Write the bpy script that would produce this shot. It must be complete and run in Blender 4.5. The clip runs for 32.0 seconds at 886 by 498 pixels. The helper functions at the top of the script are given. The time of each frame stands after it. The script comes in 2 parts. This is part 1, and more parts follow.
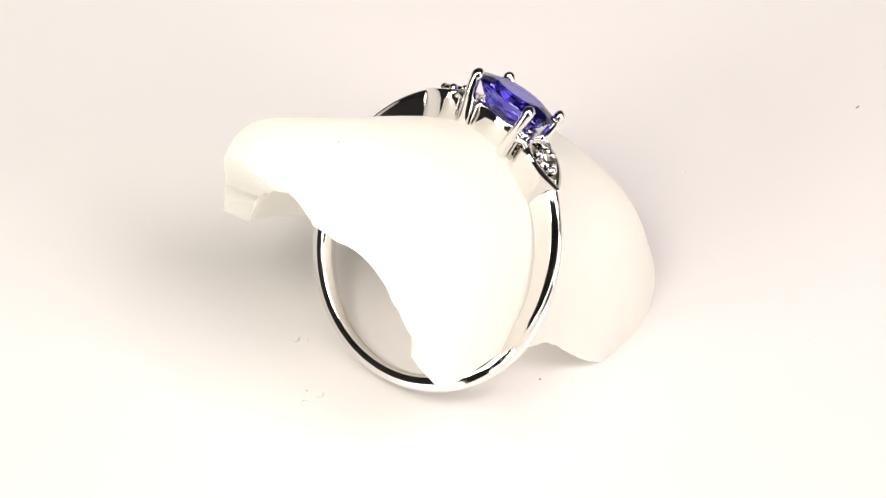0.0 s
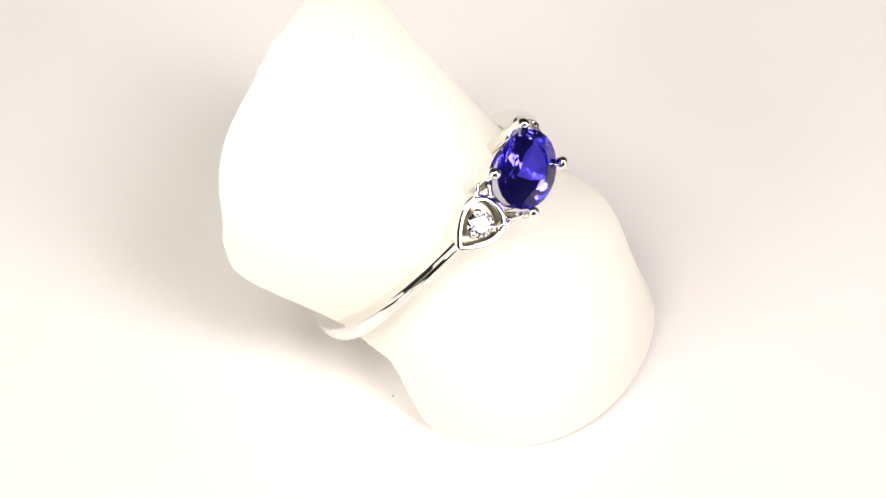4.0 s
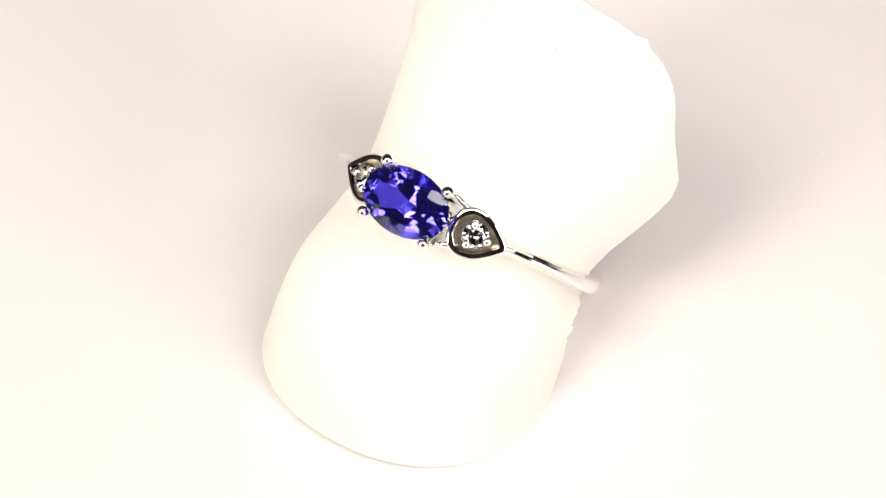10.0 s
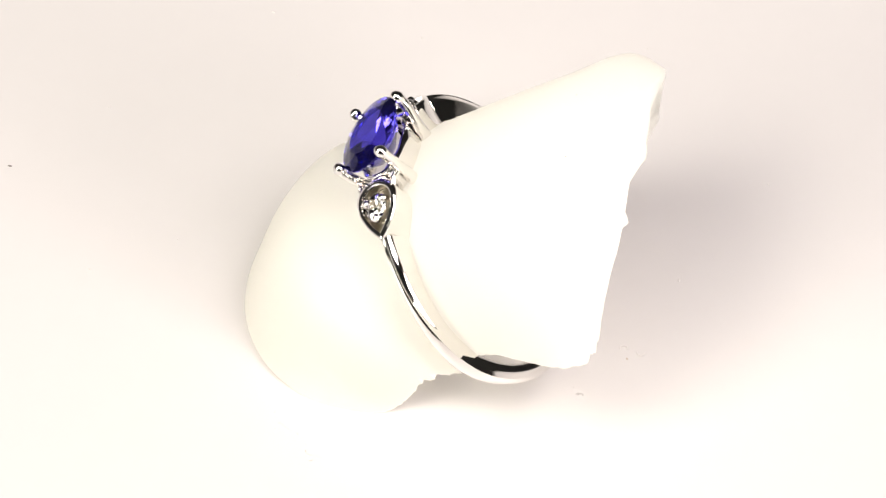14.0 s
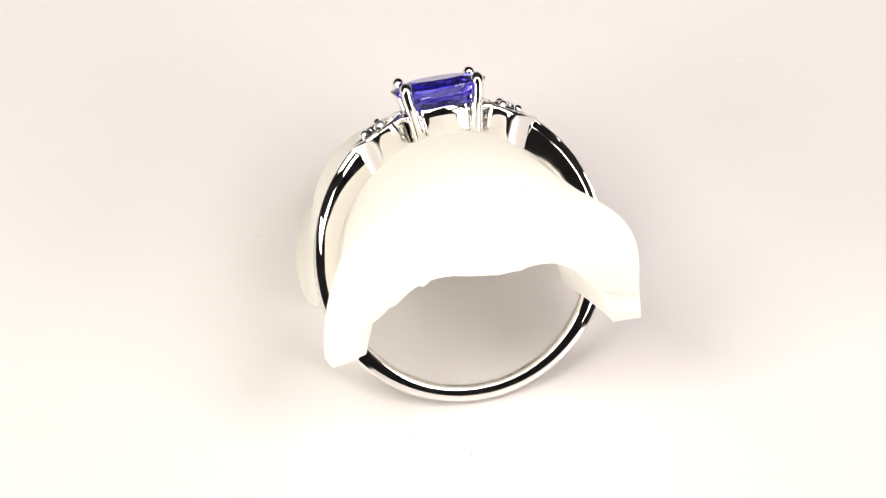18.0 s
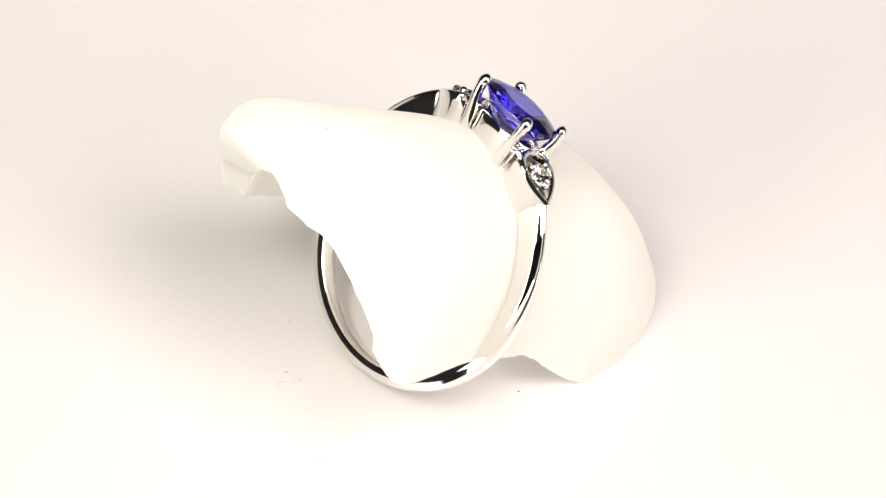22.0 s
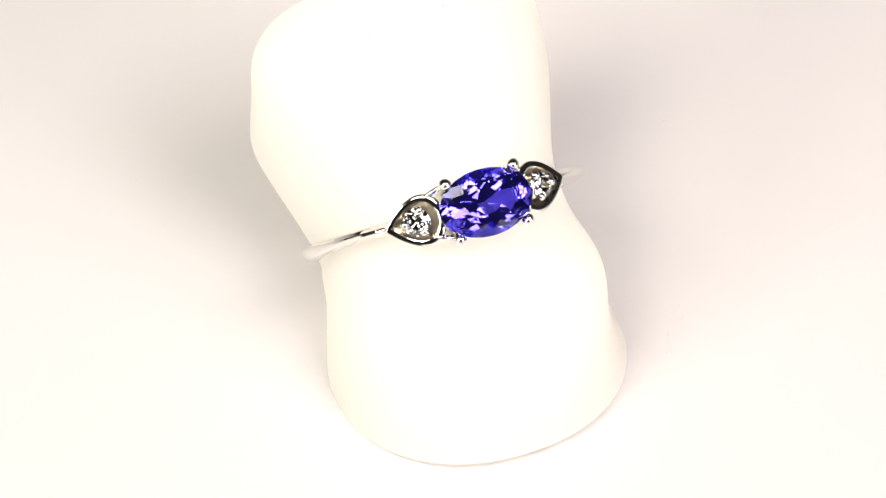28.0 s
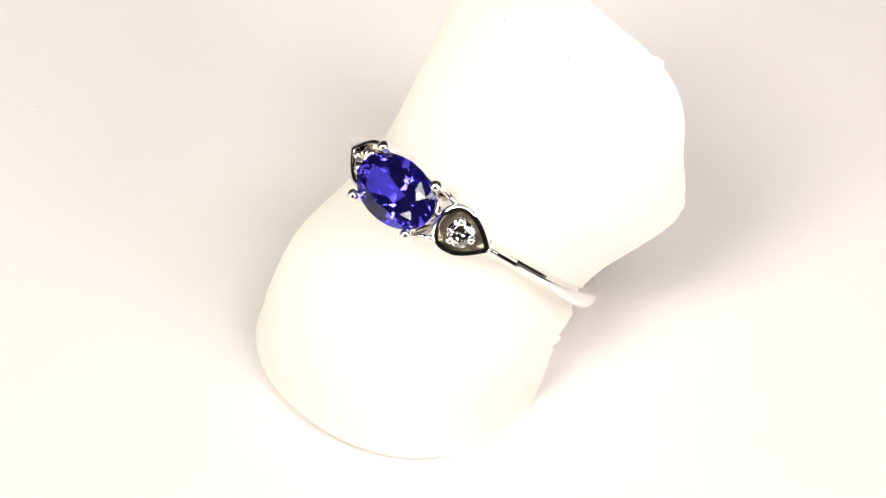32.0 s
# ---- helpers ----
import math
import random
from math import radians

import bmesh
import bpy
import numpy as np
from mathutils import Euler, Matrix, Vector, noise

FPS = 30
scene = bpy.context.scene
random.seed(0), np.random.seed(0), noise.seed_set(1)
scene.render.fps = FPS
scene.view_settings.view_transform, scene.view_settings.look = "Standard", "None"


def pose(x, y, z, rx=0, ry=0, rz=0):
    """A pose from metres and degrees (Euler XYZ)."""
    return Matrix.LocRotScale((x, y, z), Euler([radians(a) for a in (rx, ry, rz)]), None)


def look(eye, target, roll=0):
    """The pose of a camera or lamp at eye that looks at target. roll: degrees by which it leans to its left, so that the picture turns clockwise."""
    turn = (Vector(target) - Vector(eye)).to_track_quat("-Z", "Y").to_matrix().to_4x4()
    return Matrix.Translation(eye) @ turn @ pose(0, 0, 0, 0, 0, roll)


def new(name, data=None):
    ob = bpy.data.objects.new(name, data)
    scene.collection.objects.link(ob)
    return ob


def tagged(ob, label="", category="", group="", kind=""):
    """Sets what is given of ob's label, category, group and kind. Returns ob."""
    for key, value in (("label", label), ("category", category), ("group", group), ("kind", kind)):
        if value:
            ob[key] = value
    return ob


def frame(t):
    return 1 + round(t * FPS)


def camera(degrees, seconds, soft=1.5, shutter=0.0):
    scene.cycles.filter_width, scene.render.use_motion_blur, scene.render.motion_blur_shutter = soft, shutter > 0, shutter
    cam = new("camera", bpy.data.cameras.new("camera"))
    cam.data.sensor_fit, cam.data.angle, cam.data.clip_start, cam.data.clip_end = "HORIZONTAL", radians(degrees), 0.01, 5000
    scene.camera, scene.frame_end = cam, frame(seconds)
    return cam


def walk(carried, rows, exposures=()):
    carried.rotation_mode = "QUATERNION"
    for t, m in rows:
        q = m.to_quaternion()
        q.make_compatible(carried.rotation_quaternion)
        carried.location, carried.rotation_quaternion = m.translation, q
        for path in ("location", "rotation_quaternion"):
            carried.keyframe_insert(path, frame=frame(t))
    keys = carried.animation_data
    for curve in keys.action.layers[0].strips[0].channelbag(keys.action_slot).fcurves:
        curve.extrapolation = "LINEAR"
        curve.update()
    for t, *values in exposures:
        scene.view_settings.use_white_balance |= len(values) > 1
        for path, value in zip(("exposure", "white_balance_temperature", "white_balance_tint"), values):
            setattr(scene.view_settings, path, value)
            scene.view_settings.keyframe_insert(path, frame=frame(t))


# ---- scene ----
cam = camera(8.112, 32.0, soft=1.4)

MM = 0.001
SPIN = -16.801          # degrees a second: the turntable turns clockwise seen from above
FRONT = 8.0             # the ring's front faces the lens at about this time
# the turntable does not run true: seconds, degrees ahead of its even turn, millimetres aside and back
PLAY = [(0, -0.07, 0.36, 0.38), (2, 0.12, -0.17, 0.14), (4, 0.14, -0.21, 0.06), (6, -1.03, -0.27, -0.13), (8, 0.00, -0.06, -0.22), (10, 0.10, -0.02, -0.41),
        (12, 0.65, -0.02, -0.56), (14, -0.61, -0.11, -0.19), (16, -0.21, 0.29, -0.04), (18, 0.72, 0.21, 0.01), (20, 0.34, 0.01, 0.07), (22, -0.10, 0.05, 0.15),
        (24, 0.10, 0.00, 0.40), (26, -0.08, 0.01, 0.24), (28, -0.60, 0.00, 0.10), (30, 0.00, 0.08, 0.09), (32, 0.12, 0.01, 0.01)]


def turned(t, yaw=0.0):
    """The pose on the turntable at t seconds; yaw: how far a thing on it is turned from the ring's front."""
    ahead, aside, back = (float(np.interp(t, [p[0] for p in PLAY], [p[k] for p in PLAY])) for k in (1, 2, 3))
    return pose(aside * MM, back * MM, 0, 0, 0, SPIN * (t - FRONT) + ahead + yaw)


eye = (-0.688 * MM, -285.35 * MM, 344.56 * MM)
still = look(eye, (-0.688 * MM, 0, 5.445 * MM))
walk(cam, [(0.0, still), (32.0, still)])

# ---- light ----
world = bpy.data.worlds.new("studio")
scene.world = world
world.use_nodes = True
world.node_tree.nodes["Background"].inputs[0].default_value = (0.9, 0.95, 1.0, 1)
world.node_tree.nodes["Background"].inputs[1].default_value = 0.02
scene.view_settings.exposure = 0.0


def area_lamp(name, place, aim, size, watts, colour):
    data = bpy.data.lights.new(name, "AREA")
    data.shape, data.size, data.size_y = "RECTANGLE", size[0], size[1]
    data.energy, data.color = watts, colour
    ob = new(name, data)
    ob.matrix_world = look(place, aim)
    return ob


WARM, ROSE, NEAR_WHITE = (1.0, 0.96, 0.855), (1.0, 0.92, 0.905), (1.0, 0.945, 0.92)


def on_dome(azimuth, height, far):
    """A place round the turntable: degrees right of the lens, degrees above the disc, metres away."""
    a, h = radians(azimuth), radians(height)
    return far * math.cos(h) * math.sin(a), -far * math.cos(h) * math.cos(a), far * math.sin(h)


area_lamp("lamp_left", on_dome(-48, 60, 0.36), (0, 0, 0.005), (0.13, 0.14), 0.91, WARM)
area_lamp("lamp_right", on_dome(50, 60, 0.36), (0, 0, 0.005), (0.13, 0.14), 0.88, ROSE)
area_lamp("panel_left", on_dome(-52, 24, 0.46), (0, 0, 0.005), (0.165, 0.24), 1.24, WARM)
area_lamp("panel_right", on_dome(53, 24, 0.46), (0, 0, 0.005), (0.165, 0.24), 1.23, ROSE)
# added overhead fill with no known source, lightens the shadows on the disc
area_lamp("top_fill", (0, -0.16, 0.55), (0, 0, 0.005), (0.24, 0.13), 0.75, NEAR_WHITE)


# ---- materials ----
def material(name, colour, rough=0.5, metal=0.0, grain=(0.0, 1000.0), tint=0.0, bump=0.0, bump_scale=3000.0, extra=()):
    m = bpy.data.materials.new(name)
    m.use_nodes = True
    nt = m.node_tree
    b = nt.nodes["Principled BSDF"]
    b.inputs["Base Color"].default_value = (*colour, 1)
    b.inputs["Roughness"].default_value = rough
    b.inputs["Metallic"].default_value = metal
    for key, value in extra:
        b.inputs[key].default_value = value
    tc = nt.nodes.new("ShaderNodeTexCoord")
    if tint:
        n1 = nt.nodes.new("ShaderNodeTexNoise")
        n1.inputs["Scale"].default_value = grain[1]
        n1.inputs["Detail"].default_value = 6
        n2 = nt.nodes.new("ShaderNodeTexNoise")
        n2.inputs["Scale"].default_value = grain[1] / 14
        n2.inputs["Detail"].default_value = 3
        add = nt.nodes.new("ShaderNodeMath")
        add.operation = "ADD"
        mix = nt.nodes.new("ShaderNodeMix")
        mix.data_type = "RGBA"
        mix.inputs["A"].default_value = (*[c * (1 - tint) for c in colour], 1)
        mix.inputs["B"].default_value = (*[min(1, c * (1 + tint)) for c in colour], 1)
        half = nt.nodes.new("ShaderNodeMath")
        half.operation = "MULTIPLY"
        half.inputs[1].default_value = 0.5
        for n in (n1, n2):
            nt.links.new(tc.outputs["Object"], n.inputs["Vector"])
        nt.links.new(n1.outputs["Fac"], add.inputs[0])
        nt.links.new(n2.outputs["Fac"], add.inputs[1])
        nt.links.new(add.outputs[0], half.inputs[0])
        nt.links.new(half.outputs[0], mix.inputs["Factor"])
        nt.links.new(mix.outputs["Result"], b.inputs["Base Color"])
    if grain[0]:
        n3 = nt.nodes.new("ShaderNodeTexNoise")
        n3.inputs["Scale"].default_value = grain[1] * 0.6
        n3.inputs["Detail"].default_value = 5
        r = nt.nodes.new("ShaderNodeMapRange")
        r.inputs["To Min"].default_value = max(0, rough - grain[0])
        r.inputs["To Max"].default_value = rough + grain[0]
        nt.links.new(tc.outputs["Object"], n3.inputs["Vector"])
        nt.links.new(n3.outputs["Fac"], r.inputs["Value"])
        nt.links.new(r.outputs["Result"], b.inputs["Roughness"])
    if bump:
        n4 = nt.nodes.new("ShaderNodeTexNoise")
        n4.inputs["Scale"].default_value = bump_scale
        n4.inputs["Detail"].default_value = 4
        bp = nt.nodes.new("ShaderNodeBump")
        bp.inputs["Strength"].default_value = bump
        bp.inputs["Distance"].default_value = 0.0001
        nt.links.new(tc.outputs["Object"], n4.inputs["Vector"])
        nt.links.new(n4.outputs["Fac"], bp.inputs["Height"])
        nt.links.new(bp.outputs["Normal"], b.inputs["Normal"])
    return m


gold = material("white_gold", (0.86, 0.84, 0.81), 0.05, 1.0, grain=(0.03, 900.0), tint=0.015, bump=0.03, bump_scale=1500)
gold_cast = material("white_gold_cast", (0.44, 0.385, 0.29), 0.34, 1.0, grain=(0.08, 2500.0), tint=0.06, bump=0.2, bump_scale=6000)
resin = material("white_resin", (0.984, 0.971, 0.937), 0.42, 0.0, grain=(0.08, 700.0), tint=0.012, bump=0.06, bump_scale=1800)
board = material("white_laminate", (0.600, 0.574, 0.566), 0.38, 0.0, grain=(0.1, 500.0), tint=0.02, bump=0.05, bump_scale=1200)
wall_paint = material("grey_paint", (0.20, 0.195, 0.195), 0.85, 0.0, grain=(0.05, 30.0), tint=0.15)
table_paint = material("white_table", (0.72, 0.70, 0.68), 0.5, 0.0, grain=(0.08, 60.0), tint=0.03)
dust_dark = material("grey_dust", (0.16, 0.14, 0.13), 0.8, 0.0, tint=0.2)
dust_tan = material("tan_dust", (0.50, 0.40, 0.30), 0.8, 0.0, tint=0.2)
dust_pale = material("pale_dust", (0.665, 0.635, 0.62), 0.7, 0.0, tint=0.1)
tanzanite = material("tanzanite", (0.108, 0.084, 0.865), 0.0, 0.0, extra=(("IOR", 1.69), ("Transmission Weight", 0.982)))
diamond_mat = material("diamond", (0.97, 0.97, 0.98), 0.0, 0.0, extra=(("IOR", 2.2), ("Transmission Weight", 1.0)))


def let_light_through(m, share, colour):
    """Mix a thin, milky see-through glow of passing light into an opaque material."""
    nt = m.node_tree
    out = nt.nodes["Material Output"]
    t = nt.nodes.new("ShaderNodeBsdfTranslucent")
    t.inputs["Color"].default_value = (*colour, 1)
    mix = nt.nodes.new("ShaderNodeMixShader")
    mix.inputs[0].default_value = share
    nt.links.new(nt.nodes["Principled BSDF"].outputs[0], mix.inputs[1])
    nt.links.new(t.outputs[0], mix.inputs[2])
    nt.links.new(mix.outputs[0], out.inputs["Surface"])


let_light_through(resin, 0.69, (0.995, 0.988, 0.950))


# ---- mesh helpers ----
def part(name, bm, mat, parent=None, label="", smooth=True):
    bmesh.ops.recalc_face_normals(bm, faces=bm.faces[:])
    me = bpy.data.meshes.new(name)
    bm.to_mesh(me)
    bm.free()
    for p in me.polygons:
        p.use_smooth = smooth
    me.materials.append(mat)
    ob = new(name, me)
    if parent is not None:
        ob.parent = parent
    if label:
        ob["label"] = label
    return ob


def sharp(ob, degrees):
    """Keep edges steeper than this crisp under smooth shading."""
    bm = bmesh.new()
    bm.from_mesh(ob.data)
    for e in bm.edges:
        if len(e.link_faces) == 2 and e.calc_face_angle(0) > radians(degrees):
            e.smooth = False
    bm.to_mesh(ob.data)
    bm.free()
    return ob


def loft(bm, rows, closed_u=False, closed_v=True, cap=False):
    """Quads between rows of points; rows run along u, the points of a row along v."""
    vs = [[bm.verts.new(p) for p in r] for r in rows]
    nu, nv = len(vs), len(vs[0])
    for i in range(nu if closed_u else nu - 1):
        for j in range(nv if closed_v else nv - 1):
            bm.faces.new((vs[i][j], vs[i][(j + 1) % nv], vs[(i + 1) % nu][(j + 1) % nv], vs[(i + 1) % nu][j]))
    if cap:
        bm.faces.new(vs[0])
        bm.faces.new(vs[-1])
    return vs


def moved(bm, m):
    bm.transform(m)
    return bm


def scaled(m):
    """A pose in millimetres, with the change to metres."""
    return Matrix.Scale(MM, 4) @ m


# ---- setting ----
def box_wall(name, lo, hi, mat, label):
    bm = bmesh.new()
    bmesh.ops.create_cube(bm, size=1)
    size = [b - a for a, b in zip(lo, hi)]
    mid = [(a + b) / 2 for a, b in zip(lo, hi)]
    bm.transform(Matrix.Translation(mid) @ Matrix.Diagonal((*size, 1)))
    return tagged(part(name, bm, mat, smooth=False), label, "structure", kind="structure")


box_wall("plinth", (-0.9, -0.9, -0.9), (0.9, 0.9, -0.0115), table_paint, "white painted plinth under the turntable")
box_wall("wall_north", (-1.3, 1.2, -0.9), (1.3, 1.26, 1.5), wall_paint, "plain grey studio wall")
box_wall("wall_south", (-1.3, -1.26, -0.9), (1.3, -1.2, 1.5), wall_paint, "plain grey studio wall")
box_wall("wall_east", (1.24, -1.2, -0.9), (1.3, 1.2, 1.5), wall_paint, "plain grey studio wall")
box_wall("wall_west", (-1.3, -1.2, -0.9), (-1.24, 1.2, 1.5), wall_paint, "plain grey studio wall")
box_wall("ceiling", (-1.3, -1.26, 1.5), (1.3, 1.26, 1.56), wall_paint, "plain grey studio ceiling")
box_wall("floor", (-1.3, -1.26, -0.96), (1.3, 1.26, -0.9), wall_paint, "plain grey studio floor")


# ---- turntable with its dust ----
LEVEL = -1.25             # height of the disc's face, millimetres


def make_turntable():
    top = new("turntable")
    bm = bmesh.new()
    prof = [(0.0, 0.0), (60, 0.0), (119, 0.0), (119.7, -0.3), (120, -1.0), (120, -9.5), (119.5, -10.5), (118, -11), (0.0, -11)]
    prof = [(r, z + LEVEL) for r, z in prof]
    rows = []
    for r, z in prof[1:-1]:
        rows.append([(r * math.cos(2 * math.pi * k / 128), r * math.sin(2 * math.pi * k / 128), z) for k in range(128)])
    vs = loft(bm, rows)
    bm.faces.new(vs[0])
    bm.faces.new(vs[-1])
    part("disc", moved(bm, scaled(Matrix.Identity(4))), board, top, "flat white laminate disc, faintly scuffed")
    rng = random.Random(4)
    # larger dust grains, at their places on the disc: x, y, length in millimetres
    grains = [(29.5, 18.96, 0.36), (-29.7, -9.1, 0.28), (31.4, -5.3, 0.30), (-10.7, -7.9, 0.20), (-22.3, 8.1, 0.26), (29.8, -20.5, 0.55),
              (17.9, 19.4, 0.24), (25.1, -3.3, 0.16), (-3.1, -25.9, 0.22), (23.0, -13.0, 0.24), (-22.6, -18.6, 0.26), (-6.85, -15.2, 0.30),
              (12.7, -26.3, 0.16), (-17.2, 22.8, 0.18), (3.0, -6.1, 0.20), (4.4, -7.8, 0.20), (5.86, -6.85, 0.18), (-27.8, -6.8, 0.22),
              (30.3, 9.9, 0.24), (16.7, 12.6, 0.20)]
    for k, (x, y, size) in enumerate(grains):
        bm = bmesh.new()
        bmesh.ops.create_icosphere(bm, subdivisions=2, radius=1)
        for v in bm.verts:
            v.co *= 1 + 0.35 * noise.noise(v.co * 2.1 + Vector((k * 3.7, 0, 0)))
        long = size * 0.5
        bm.transform(scaled(pose(x, y, LEVEL + 0.02, 0, 0, rng.uniform(0, 180)) @ Matrix.Diagonal((long, long * rng.uniform(0.3, 0.7), 0.05, 1))))
        part("dust_grain", bm, dust_dark if k in (0, 16) else dust_tan if k == 3 else dust_pale, top, "tiny dust grain lying flat")
    # two curled fibres: place, turn and size of the curl
    for x, y, turn, size in ((-10.8, -9.05, 20, 0.30), (-9.8, -8.25, 200, 0.26)):
        bm = bmesh.new()
        rows = []
        for i in range(15):
            a = radians(turn + 235 * i / 14)
            thin = 0.065 * math.sin(math.pi * (i + 0.7) / 15.4) ** 0.6
            out = Vector((math.cos(a), math.sin(a), 0))
            at = Vector((x, y, LEVEL + 0.05)) + out * size * (1 + 0.12 * noise.noise(Vector((i * 0.5, x, y))))
            rows.append([tuple(at + (out * math.cos(b) + Vector((0, 0, math.sin(b)))) * thin) for b in (2 * math.pi * k / 6 for k in range(6))])
        ends = loft(bm, rows)
        bm.faces.new(ends[0])
        bm.faces.new(ends[-1])
        bm.transform(scaled(Matrix.Identity(4)))
        part("curled_fibre", bm, dust_pale, top, "pale curled fibre")
    # scuff marks: short, thin raised crumbs in small groups
    groups = [(-2.8, 1.5, 0.9), (-3.0, -1.0, 1.2), (-1.8, -4.0, 1.0), (-11.4, -3.2, 0.7), (-4.9, 15.5, 1.6), (-2.0, 15.6, 1.2)]
    for gx, gy, spread in groups:
        bm = bmesh.new()
        for _ in range(11):
            long, wide = rng.uniform(0.05, 0.2), rng.uniform(0.02, 0.045)
            m = scaled(pose(gx + rng.gauss(0, spread * 0.5), gy + rng.gauss(0, spread * 0.2), LEVEL + 0.003, 0, 0, rng.gauss(30, 25)) @ Matrix.Diagonal((long, wide, 0.008, 1)))
            bmesh.ops.create_icosphere(bm, subdivisions=1, radius=1, matrix=m)
        tagged(part("scuff", bm, dust_pale, top, "faint grey scuff of fine crumbs"), kind="stuff")
    return tagged(top, "round white laminate turntable disc with specks of dust", "turntable")


# ---- ring display stand ----
# stations along the bowed crest, back to front, in millimetres and radians:
# crest y, crest z, half width to either side, drop to either side, lean of the drop, fullness across, sideways offset, fullness of the drop
STATIONS = [
    (13.43, 21.00, 9.82, 9.76, 6.75, 6.31, -0.05, 1.07, -0.10, 1.05),
    (10.32, 20.59, 10.72, 10.26, 11.05, 11.13, 0.23, 0.47, 0.26, 0.58),
    (5.69, 20.44, 10.55, 11.61, 13.04, 12.68, 0.38, 0.82, -0.26, 1.13),
    (-0.61, 16.93, 9.46, 9.08, 13.03, 12.08, 0.45, 1.01, 0.16, 1.02),
    (-4.10, 13.51, 8.85, 8.90, 12.75, 12.53, 0.65, 1.02, -0.02, 0.72),
    (-6.02, 11.32, 9.00, 9.20, 11.90, 12.45, 0.84, 0.86, -0.12, 0.68),
    (-10.67, 8.13, 9.62, 9.80, 12.90, 13.30, 1.13, 0.72, -0.04, 0.60),
    (-13.29, 3.93, 10.46, 10.21, 11.69, 12.70, 1.20, 0.74, -0.24, 0.92),
    (-14.80, -0.52, 10.85, 10.74, 10.65, 10.92, 1.47, 0.93, -0.10, 0.87),
]
STAND_YAW, STAND_X = -1.33, 0.04
RIM_HOLLOW, RIM_LIFT = (-0.10, -0.15), 0.66
SHOULDER = 0.95                # how much the rim swells either side of its crest
THICK, ROUND = 3.10, 0.20     # the wall's thickness at the rim, and the stretch over which the rim is rounded


def along(rows, s):
    i = min(int(s), len(rows) - 2)
    f = s - i
    p1, p2 = rows[i], rows[i + 1]
    p0 = rows[i - 1] if i else 2 * p1 - p2
    p3 = rows[i + 2] if i + 2 < len(rows) else 2 * p2 - p1
    return 0.5 * (2 * p1 + (p2 - p0) * f + (2 * p0 - 5 * p1 + 4 * p2 - p3) * f * f + (3 * p1 - p0 - 3 * p2 + p3) * f ** 3)


def stand_point(rows, s, f, worn=1.0):
    """A point of the stand's outer skin: s runs from the raised back end to the toe, f across from edge to edge; worn: how far its edges are chipped."""
    side = 3.0 if f < 0 else 9.0
    # broken lower edges
    rag = 0.5 * noise.noise(Vector((s * 3.1, side, 0))) + 0.5 * noise.noise(Vector((s * 9.0, side, 2)))
    step = round(2.5 * noise.noise(Vector((s * 6.0, side, 5)))) / 2.5
    deep = 0.012 if f > 0 else 0.004
    ph = f * (math.pi / 2) * (1 - abs(f) ** 14 * (0.010 + worn * deep * max(-0.4, rag + 0.7 * step)))
    se = s
    if s < 0.6:
        # uneven back rim
        se = s + (0.6 - s) * 0.5 * worn * (0.03 * noise.noise(Vector((f * 7, 4, 1))) + 0.03 * noise.noise(Vector((f * 15, 4, 1))))
    y, z, wl, wr, dl, dr, lean, full, mid, sag = along(rows, min(max(se, 0), len(rows) - 1.0001))
    sx = math.copysign(abs(math.sin(ph)) ** full, ph)
    d = (dl if ph < 0 else dr) * (1 - max(0, math.cos(ph)) ** sag)
    fade = math.exp(-(s / 1.1) ** 2)                # the rim is hollowed beside its crest
    y -= fade * RIM_HOLLOW[ph > 0] * math.sin(2 * ph) ** 2
    z += fade * RIM_LIFT * math.cos(ph) ** 6
    return mid + (wl if ph < 0 else wr) * sx, y + d * math.sin(lean), z - d * math.cos(lean)


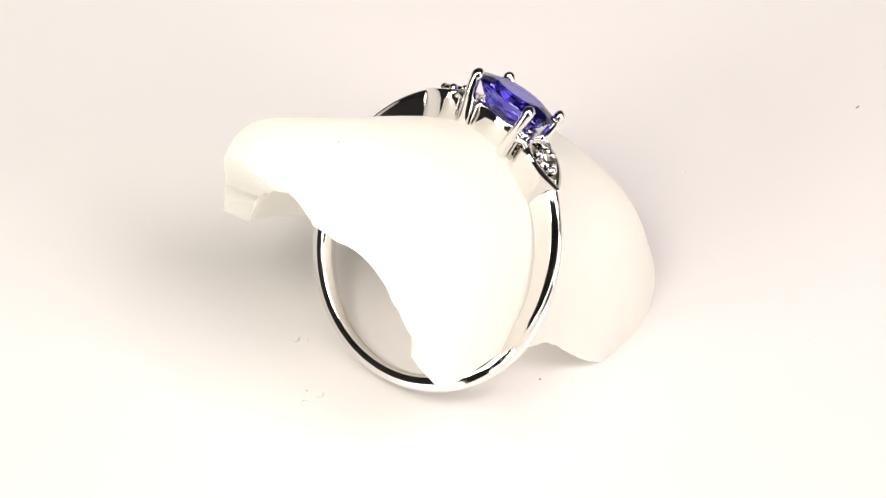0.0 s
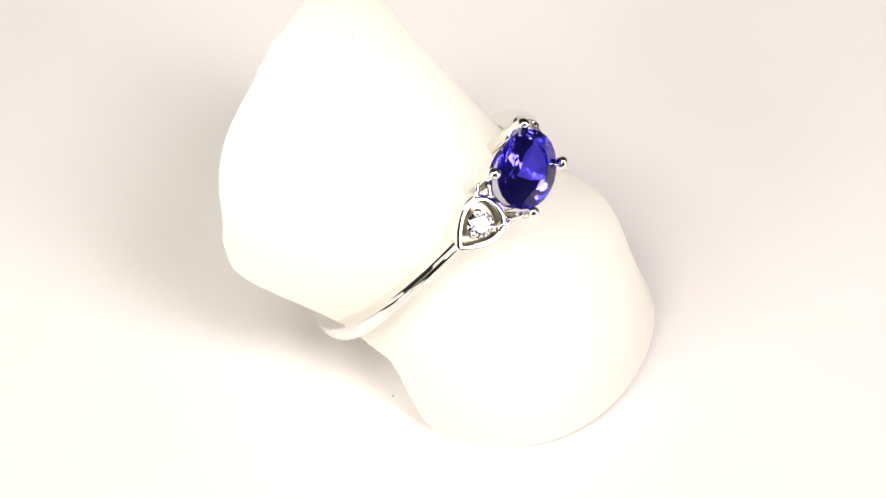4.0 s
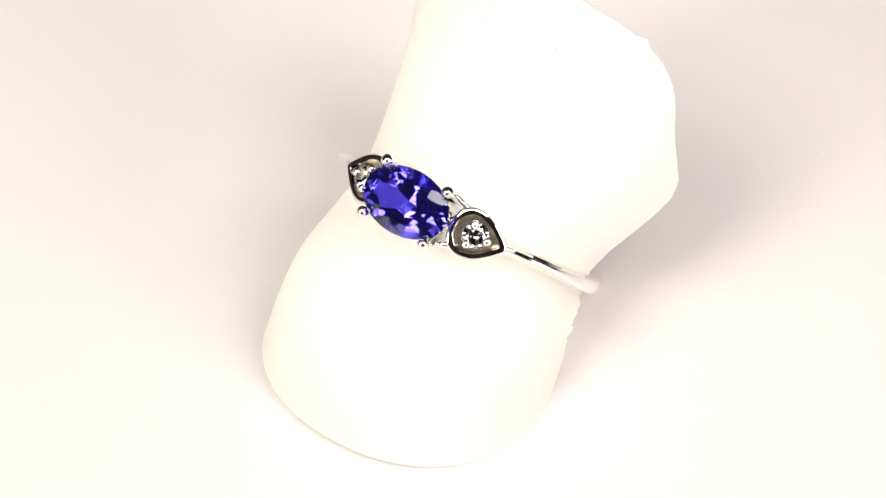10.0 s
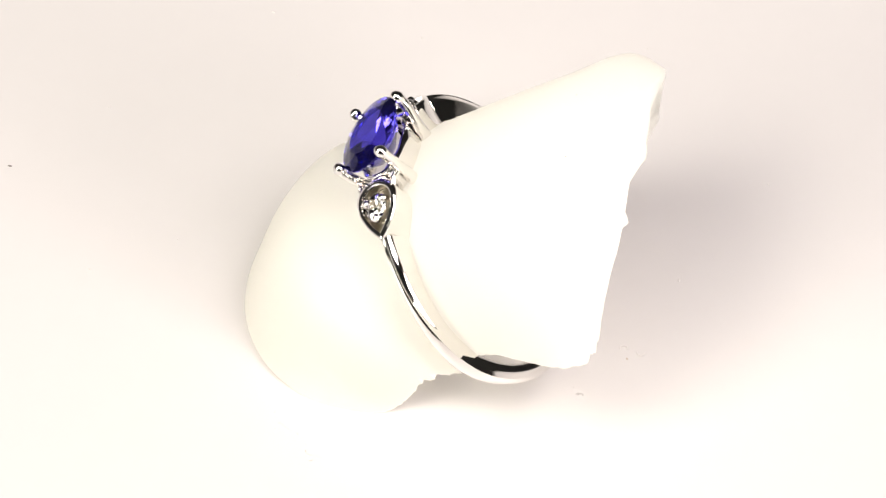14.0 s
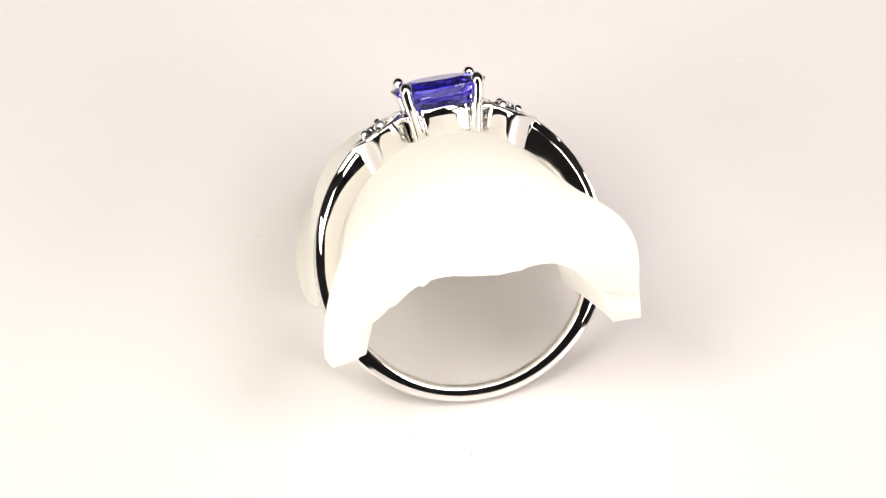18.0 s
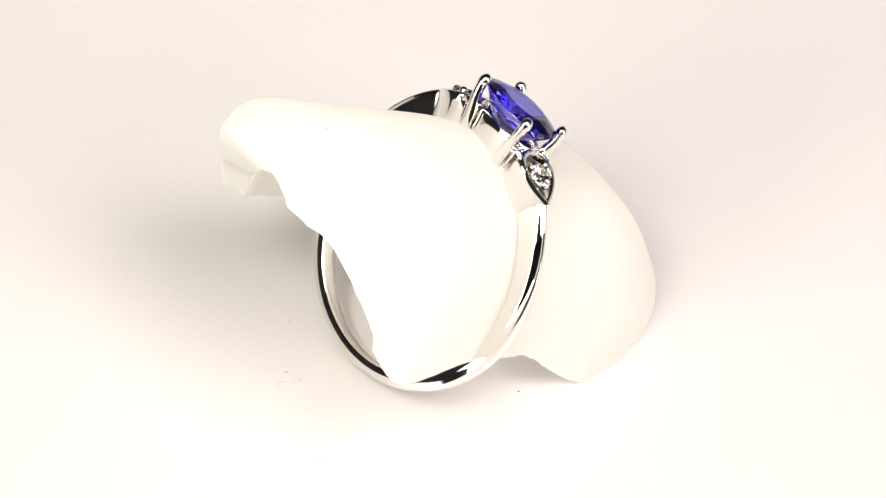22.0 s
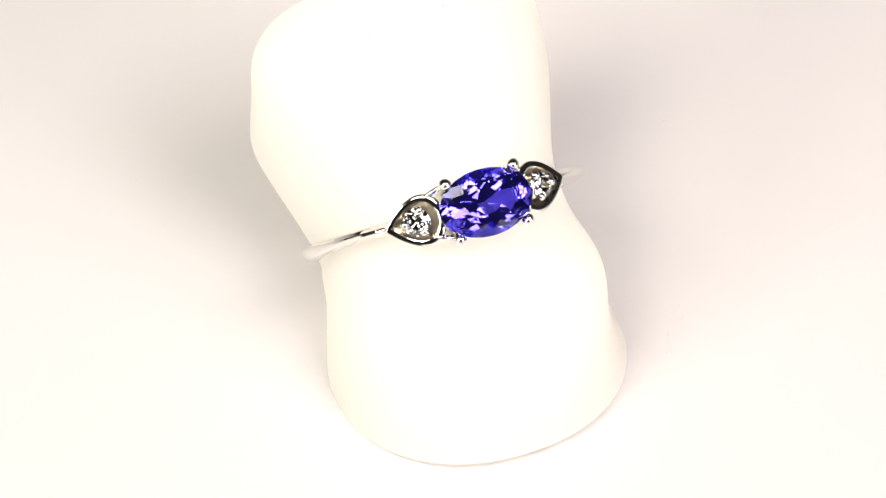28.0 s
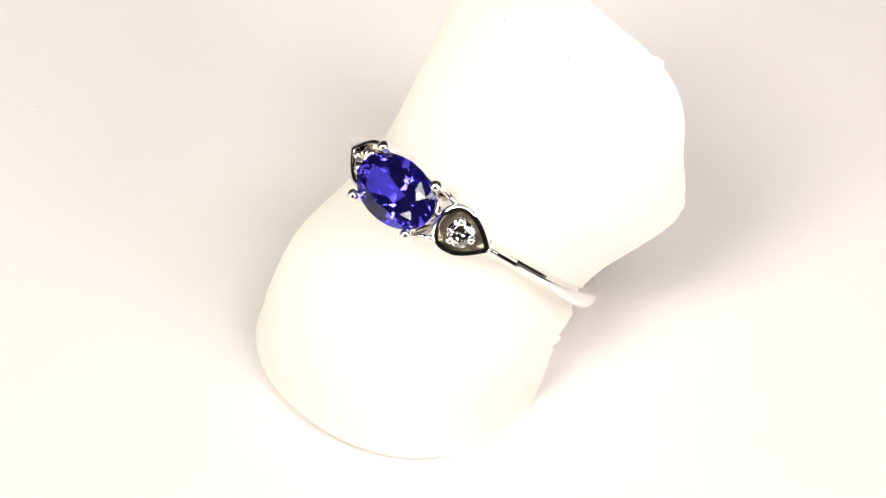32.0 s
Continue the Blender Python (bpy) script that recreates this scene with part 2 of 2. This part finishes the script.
def make_stand():
    rows = np.array(STATIONS)
    last = len(rows) - 1
    ns, nf = 150, 130
    pts, smooth = np.zeros((ns, nf, 3)), np.zeros((ns, nf, 3))
    for j in range(nf):
        f = math.sin((2 * j / (nf - 1) - 1) * math.pi / 2) * 0.35 + (2 * j / (nf - 1) - 1) * 0.65
        # each line along the skin stops where it meets the disc
        stop = last
        for k in range(60, 241):
            if stand_point(rows, last * k / 240, f, 0.0)[2] < LEVEL + 0.02:
                stop = last * k / 240
                break
        for i in range(ns):
            s = ROUND + (stop - ROUND) * i / (ns - 1)
            pts[i, j] = stand_point(rows, s, f)
            smooth[i, j] = stand_point(rows, s, f, 0.0)
        pts[:, j, 2] = np.maximum(pts[:, j, 2], LEVEL + 0.02)
        for nib, high, wide in ((0.455, 0.26, 0.016), (-0.18, 0.07, 0.03)):
            pts[:14, j, 1] += high * math.exp(-((f - nib) / wide) ** 2) * np.exp(-np.arange(14) / 4.0)
            pts[:14, j, 0] += 0.6 * math.copysign(high, nib) * math.exp(-((f - nib) / wide) ** 2) * np.exp(-np.arange(14) / 4.0)
    du, dv = np.gradient(smooth, axis=0), np.gradient(smooth, axis=1)
    nrm = np.cross(du, dv)
    nrm /= np.linalg.norm(nrm, axis=2, keepdims=True) + 1e-9
    if nrm[ns // 2, nf // 2, 2] > 0:
        nrm = -nrm                       # inwards
    # the inner face is smoother than the outer one
    reach = 12
    nrm = np.stack([nrm[:, max(0, j - reach):j + reach + 1].mean(axis=1) for j in range(nf)], axis=1)
    nrm /= np.linalg.norm(nrm, axis=2, keepdims=True) + 1e-9
    thick = THICK * np.array([[max(0.55, 1 - 0.45 * i / ns) * (1.15 - 0.45 * abs(2 * j / (nf - 1) - 1) ** 4)] for i in range(ns) for j in range(nf)]).reshape(ns, nf, 1)
    inside = pts + nrm * thick
    for j in range(nf):
        f = 2 * j / (nf - 1) - 1
        for i in range(ns):
            s = (last - ROUND) * i / (ns - 1) + ROUND
            pts[i, j] -= nrm[i, j] * SHOULDER * math.exp(-(s / 1.5) ** 2) * math.sin(math.pi * f) ** 2
    bm = bmesh.new()
    loops = []
    # the rim is rounded over
    back = pts[0] - pts[2]
    back /= np.linalg.norm(back, axis=1, keepdims=True)
    middle, half = (pts[0] + inside[0]) / 2, (inside[0] - pts[0]) / 2
    for deg in (87, 80, 68, 52, 34, 16):
        c, b = math.cos(radians(deg)) ** 0.66 * half, math.sin(radians(deg)) ** 0.9 * THICK * 0.30
        loops.append([tuple(p) for p in middle + back * b - c] + [tuple(p) for p in (middle + back * b + c)][::-1])
    for i in range(ns):
        outer = [tuple(p) for p in pts[i]]
        inner = [tuple(p) for p in inside[i]][::-1]
        loops.append(outer + inner)
    vs = loft(bm, loops)
    m = len(loops[0])
    for end in (vs[0], vs[-1]):
        for j in range(nf - 1):
            bm.faces.new((end[j], end[j + 1], end[m - 2 - j], end[m - 1 - j]))
    for v in bm.verts:
        v.co.z = max(v.co.z, LEVEL + 0.02)
    bm.transform(scaled(pose(STAND_X, 0, 0)))
    top = new("ring_stand")
    ob = part("shell", bm, resin, top, "bent white resin saddle, its lower edge chipped")
    sharp(ob, 50)
    bev = ob.modifiers.new("worn_edges", "BEVEL")
    bev.width, bev.segments, bev.limit_method, bev.angle_limit = 0.25 * MM, 2, "ANGLE", radians(50)
    # tiny dark specks stuck in the resin: place and facing, millimetres
    for at, facing, size in (((-1.47, 2.42, 18.66), (-0.33, -0.52, 0.79), 0.045),
                             ((-3.01, 8.19, 20.9), (-0.2, -0.23, 0.95), 0.05), ((2.78, 8.65, 21.04), (0.13, -0.11, 0.99), 0.06)):
        bm = bmesh.new()
        bmesh.ops.create_icosphere(bm, subdivisions=1, radius=1)
        turn = Vector(facing).to_track_quat("Z", "Y").to_matrix().to_4x4()
        bm.transform(scaled(Matrix.Translation(at) @ turn @ Matrix.Diagonal((size, size * 0.8, 0.03, 1))))
        part("speck", bm, dust_dark, top, "tiny dark speck")
    return tagged(top, "bent white resin saddle-shaped ring stand with chipped edges", "ring stand")


# ---- the ring ----
RING_AT = pose(0.09, 1.92, 6.88, 42.18, 0.98, -0.98)
INNER = 8.8
HEAD = 0.80                # the head sits this much behind the band's middle plane


def ring_place(bm):
    return moved(bm, scaled(RING_AT))


def smoothstep(a, b, x):
    t = min(1, max(0, (x - a) / (b - a)))
    return t * t * (3 - 2 * t)


def make_shank(ring):
    bm = bmesh.new()
    rows = []
    start = 36.5
    for k in range(181):
        ang = start + (360 - 2 * start) * k / 180
        off = min(ang, 360 - ang)                       # degrees from the crown
        u = smoothstep(start, 100, off)
        outer = 11.05 + (10.38 - 11.05) * (1 - (1 - min(1, (off - start) / 60)) ** 1.7) - 0.17 * smoothstep(90, 180, off)
        inner = INNER + 0.32 * smoothstep(60, 160, off)
        wide_out = 0.28 + 1.12 * smoothstep(52, 112, off)
        wide_in = 0.95 + 0.60 * smoothstep(start + 15, 110, off)
        bow = 0.12 * smoothstep(60, 110, off)
        c = 0.05 + 0.05 * u
        crown = 0.06 + 0.04 * u
        crease = inner + (outer - inner) * (0.74 - 0.16 * smoothstep(start, 120, off))
        edge = outer - crown * 2
        knife = [(wide_in / 2 - c, inner), (wide_in / 2, inner + c), (wide_in / 2, (inner + crease) / 2), (wide_in / 2, crease - 0.05), (wide_in / 2 - 0.02, crease + 0.04),
                 (wide_out / 2 + 0.02 + 0.5 * (wide_in - wide_out) / 2, (crease + edge) / 2), (wide_out / 2 + 0.02, edge),
                 (wide_out / 2 + 0.015, outer - crown), (wide_out / 2 - crown * 0.8, outer - 0.01), (wide_out / 2 * 0.55, outer + bow * 0.75)]
        mid, w = (inner + outer) / 2, wide_in / 2
        court = [(w - 0.34, inner + 0.02), (w - 0.20, inner + 0.07), (w - 0.09, inner + 0.17), (w - 0.03, inner + 0.30), (w, mid), (w - 0.03, mid + 0.16),
                 (w - 0.09, mid + 0.31), (w - 0.19, outer - 0.08), (w - 0.33, outer - 0.005), (w * 0.35, outer + bow * 0.85)]
        r = smoothstep(62, 112, off)
        half = [(a[0] + (b[0] - a[0]) * r, a[1] + (b[1] - a[1]) * r) for a, b in zip(knife, court)]
        sec = [(-y, r) for y, r in half] + [(0, outer + bow)] + half[::-1] + [(0, inner - 0.03)]
        a = radians(ang)
        back = HEAD * (1 - smoothstep(start, 110, off))
        rows.append([(r * math.sin(a), y + back, r * math.cos(a)) for y, r in sec])
    loft(bm, rows, cap=True)
    ob = part("shank", ring_place(bm), gold, ring, "polished white gold band tapering to knife-edged shoulders")
    return sharp(ob, 34)


def teardrop(t, long, wide):
    """Outline of a bud, round at +x and pointed at -x; t runs once round it."""
    a = 2 * math.pi * t
    x = -math.cos(a)
    y = math.sin(a) * abs(math.sin(a / 2)) ** 0.95 / 0.778
    return long / 2 * x, wide / 2 * y


def make_bezel(ring, side):
    """A pointed, bud-shaped collar with a small round brilliant held by three beads; its point looks down the band."""
    n = 72
    long, wide = 4.5, 3.7
    flip = Matrix.Diagonal((-side, 1, 1, 1))            # the bud's point lies at -x before the flip
    top = pose(-4.86, HEAD - 0.05, 9.93, 0, -28.0, 0)
    bm = bmesh.new()

    def ring_of(scale, z, drop=None):
        out = []
        for k in range(n):
            x, y = teardrop(k / n, long, wide)
            p = top @ Vector((x * scale[0] + scale[2], y * scale[1], z))
            if drop is not None:
                px, py = p.x * drop, HEAD + (p.y - HEAD) * 0.80
                p = Vector((px, py, math.sqrt(max(0.1, (INNER - 0.02) ** 2 - px * px))))
            out.append(p)
        return out

    rows = [ring_of((0.55, 0.55, 0.1), -1.05), ring_of((0.70, 0.66, 0.1), -1.0), ring_of((0.755, 0.74, 0.05), -0.10), ring_of((0.775, 0.755, 0.05), -0.02),
            ring_of((0.86, 0.86, 0.0), 0.03), ring_of((0.965, 0.965, 0), -0.03), ring_of((0.995, 0.995, 0), -0.12), ring_of((1.0, 1.0, 0), -0.25), ring_of((0.985, 0.98, 0), -0.7),
            ring_of((0.97, 0.95, 0), -1.3, 0.965)]
    vs = loft(bm, [[tuple(p) for p in r] for r in rows])
    bm.faces.new(vs[0])
    bm.transform(flip)
    bezel = part("side_bezel", ring_place(bm), gold, ring, "bud-shaped polished white gold side setting")
    sharp(bezel, 42)
    # the recess's floor
    bm = bmesh.new()
    r1 = [tuple(p) for p in ring_of((0.70, 0.67, 0.08), -0.9)]
    bm.faces.new([bm.verts.new(p) for p in r1])
    bm.transform(flip)
    part("recess", ring_place(bm), gold_cast, bezel, "dull grey floor of the setting")
    # brilliant
    bm = brilliant(1.0, 1.0, 16, 0.32, 0.82)
    bm.transform(flip @ top @ pose(0.22, 0, 0.02, 4 * side, 3, 17))
    part("diamond", ring_place(bm), diamond_mat, bezel, "tiny clear round brilliant", smooth=False)
    for deg in (180, 62, -62):
        bm = bmesh.new()
        x, y = 0.22 + 0.86 * math.cos(radians(deg)), 0.86 * math.sin(radians(deg))
        prof = [(0.02, 0.42), (0.14, 0.40), (0.24, 0.33), (0.305, 0.21), (0.32, 0.07), (0.29, -0.1), (0.28, -0.6)]
        rows = [[(r * math.cos(2 * math.pi * k / 14), r * math.sin(2 * math.pi * k / 14), z) for k in range(14)] for r, z in prof]
        vs = loft(bm, rows)
        bm.faces.new(vs[0])
        bm.transform(flip @ top @ pose(x, y, 0.02))
        part("bead", ring_place(bm), gold, bezel)
    return bezel


def brilliant(rx, ry, n, crown, pavilion, table=0.58, girdle=0.03, keel=0.0):
    """A faceted stone with an n-fold girdle round the origin; crown and pavilion heights are true."""
    bm = bmesh.new()
    h = n // 2

    def oval(scale, z, count, turn):
        return [bm.verts.new((rx * scale * math.cos(2 * math.pi * (k + turn) / count), ry * scale * math.sin(2 * math.pi * (k + turn) / count), z)) for k in range(count)]

    g1 = oval(1, girdle / 2, n, 0)
    g0 = oval(1, -girdle / 2, n, 0)
    star = oval(table + (1 - table) * 0.52, crown * 0.56, h, 0)
    tab = oval(table, crown, h, 0.5)
    bm.faces.new(tab)
    for k in range(h):
        a, b = star[k], star[(k + 1) % h]
        t, t0 = tab[k], tab[k - 1]
        bm.faces.new((a, b, t))
        bm.faces.new((t0, a, t))
        g = [g1[(2 * k + d) % n] for d in range(3)]
        bm.faces.new((a, g[0], g[1]))
        bm.faces.new((a, g[1], b))
        bm.faces.new((b, g[1], g[2]))
    for k in range(n):
        bm.faces.new((g1[k], g0[k], g0[(k + 1) % n], g1[(k + 1) % n]))
    if keel:
        # a deep pavilion of small facets, none quite like its neighbour, that runs out in a short keel
        rng = random.Random(11)

        def belly(sx, sy, z, turn):
            return [bm.verts.new((rx * sx * math.cos(2 * math.pi * (k + turn) / h), ry * sy * math.sin(2 * math.pi * (k + turn) / h), z + rng.uniform(-0.05, 0.05))) for k in range(h)]

        low1 = belly(0.76, 0.735, -pavilion * 0.36, 0.5)
        low = belly(0.44, 0.40, -pavilion * 0.70, 0)
        tips = [bm.verts.new((keel, 0, -pavilion)), bm.verts.new((-keel, 0, -pavilion))]
        sides = [0 if math.cos(2 * math.pi * (k + 0.5) / h) > 0 else 1 for k in range(h)]
        for k in range(h):
            g = [g0[(2 * k + d) % n] for d in range(3)]
            bm.faces.new((low1[k - 1], g[0], low1[k]))
            bm.faces.new((g[0], low1[k], g[1]))
            bm.faces.new((g[1], low1[k], g[2]))
            bm.faces.new((low[k], low1[k - 1], low1[k]))
            bm.faces.new((low1[k], low[k], low[(k + 1) % h]))
            bm.faces.new((low[k], low[(k + 1) % h], tips[sides[k]]))
            if sides[k] != sides[k - 1]:
                bm.faces.new((low[k], tips[sides[k - 1]], tips[sides[k]]))
        return bm
    low = oval(0.46, -pavilion * 0.60, h, 0.5)
    tip = bm.verts.new((0, 0, -pavilion))
    for k in range(h):
        a, b = low[k - 1], low[k]
        g = [g0[(2 * k + d) % n] for d in range(3)]
        bm.faces.new((a, g[0], b))
        bm.faces.new((g[0], b, g[1]))
        bm.faces.new((g[1], b, g[2]))
        bm.faces.new((a, b, tip))
    return bm


GIRDLE = 12.42


SHIFT = (-0.15, HEAD + 0.05)


def make_centre(ring):
    # open gallery wall under the stone
    bm = bmesh.new()
    n = 96
    rows = []
    levels = [(2.30, 1.46, None), (2.42, 1.56, 10.40), (2.50, 1.64, 10.95), (2.56, 1.70, 11.08), (2.64, 1.78, 11.12), (2.76, 1.89, 11.10), (2.83, 1.96, 11.00), (2.78, 1.90, 10.4), (2.66, 1.79, 9.7), (2.55, 1.70, 0)]
    for rx, ry, z in levels:
        row = []
        for k in range(n):
            a = 2 * math.pi * k / n
            x, y = rx * math.cos(a), ry * math.sin(a)
            if not z:
                zz = math.sqrt((INNER - 0.02) ** 2 - x * x)
            else:
                zz = z - 0.09 * math.sin(4 * a) ** 2 * (z > 10.6) - 0.035 * (x * x) * 0.35
            row.append((x + SHIFT[0], y + SHIFT[1], zz))
        rows.append(row)
    loft(bm, rows)
    gallery = part("gallery", ring_place(bm), gold, ring, "oval polished white gold gallery wall")
    sharp(gallery, 45)
    # the stone
    bm = brilliant(3.4, 2.36, 24, 0.47, 2.42, table=0.61, girdle=0.06, keel=0.3)
    bm.transform(pose(SHIFT[0], SHIFT[1], GIRDLE))
    part("oval_stone", ring_place(bm), tanzanite, ring, "faceted oval violet-blue tanzanite", smooth=False)
    # short links from the gallery to the side settings
    for sx in (-1, 1):
        for sy in (-1, 1):
            bm = bmesh.new()
            arc = [Vector((sx * x, sy * y, z)) for x, y, z in ((2.35, 1.70, 10.25), (2.75, 1.72, 10.58), (3.15, 1.60, 10.62), (3.50, 1.40, 10.36), (3.70, 1.25, 9.95))]
            rows = []
            for i, p in enumerate(arc):
                d = (arc[min(i + 1, len(arc) - 1)] - arc[max(i - 1, 0)]).normalized()
                u = d.cross(Vector((0, 1, 0))).normalized()
                w = d.cross(u)
                rows.append([tuple(p + Vector((SHIFT[0], SHIFT[1], 0)) + (u * math.cos(2 * math.pi * k / 12) + w * math.sin(2 * math.pi * k / 12)) * (0.23 if i in (1, 3) else 0.19)) for k in range(12)])
            loft(bm, rows, cap=True)
            part("link", ring_place(bm), gold, ring)
    # four claws
    for sx in (-1, 1):
        for sy in (-1, 1):
            foot = Vector((sx * 1.95, sy * 1.55, math.sqrt(INNER ** 2 - 1.95 ** 2) + 0.05))
            spine = [foot, foot.lerp(Vector((sx * 2.36, sy * 1.95, 11.2)), 0.5), Vector((sx * 2.42, sy * 2.0, 11.3)), Vector((sx * 2.54, sy * 2.06, 12.1)),
                     Vector((sx * 2.54, sy * 2.02, 12.45)), Vector((sx * 2.46, sy * 1.86, 12.66)), Vector((sx * 2.36, sy * 1.72, 12.74))]
            radius = [0.48, 0.42, 0.38, 0.38, 0.45, 0.40, 0.17]
            bm = bmesh.new()
            rows = []
            fine = 4
            pts, rad = [], []
            arr = [np.array([*p, r]) for p, r in zip(spine, radius)]
            for i in range((len(arr) - 1) * fine + 1):
                v = along(arr, min(i / fine, len(arr) - 1.0001))
                pts.append(Vector(v[:3]))
                rad.append(v[3])
            for i, p in enumerate(pts):
                d = (pts[min(i + 1, len(pts) - 1)] - pts[max(i - 1, 0)]).normalized()
                u = d.cross(Vector((0, 1, 0))).normalized()
                w = d.cross(u)
                rows.append([tuple(p + Vector((SHIFT[0], SHIFT[1], 0.1)) + (u * math.cos(2 * math.pi * k / 16) + w * math.sin(2 * math.pi * k / 16)) * rad[i]) for k in range(16)])
            loft(bm, rows, cap=True)
            part("claw", ring_place(bm), gold, ring)


def make_ring():
    ring = new("ring")
    make_shank(ring)
    make_bezel(ring, -1)
    make_bezel(ring, 1)
    make_centre(ring)
    return tagged(ring, "white gold ring with oval violet-blue stone and two small diamonds", "ring")


turntable = make_turntable()
stand = make_stand()
ring = make_ring()


def motions():
    times = [0.0, 0.1, 0.2, 0.5] + [float(k) for k in range(1, 32)] + [31.5, 31.8, 31.9, 32.0]
    walk(turntable, [(t, turned(t, SPIN * FRONT)) for t in times])
    walk(stand, [(t, turned(t, STAND_YAW)) for t in times])
    walk(ring, [(t, turned(t)) for t in times])


motions()
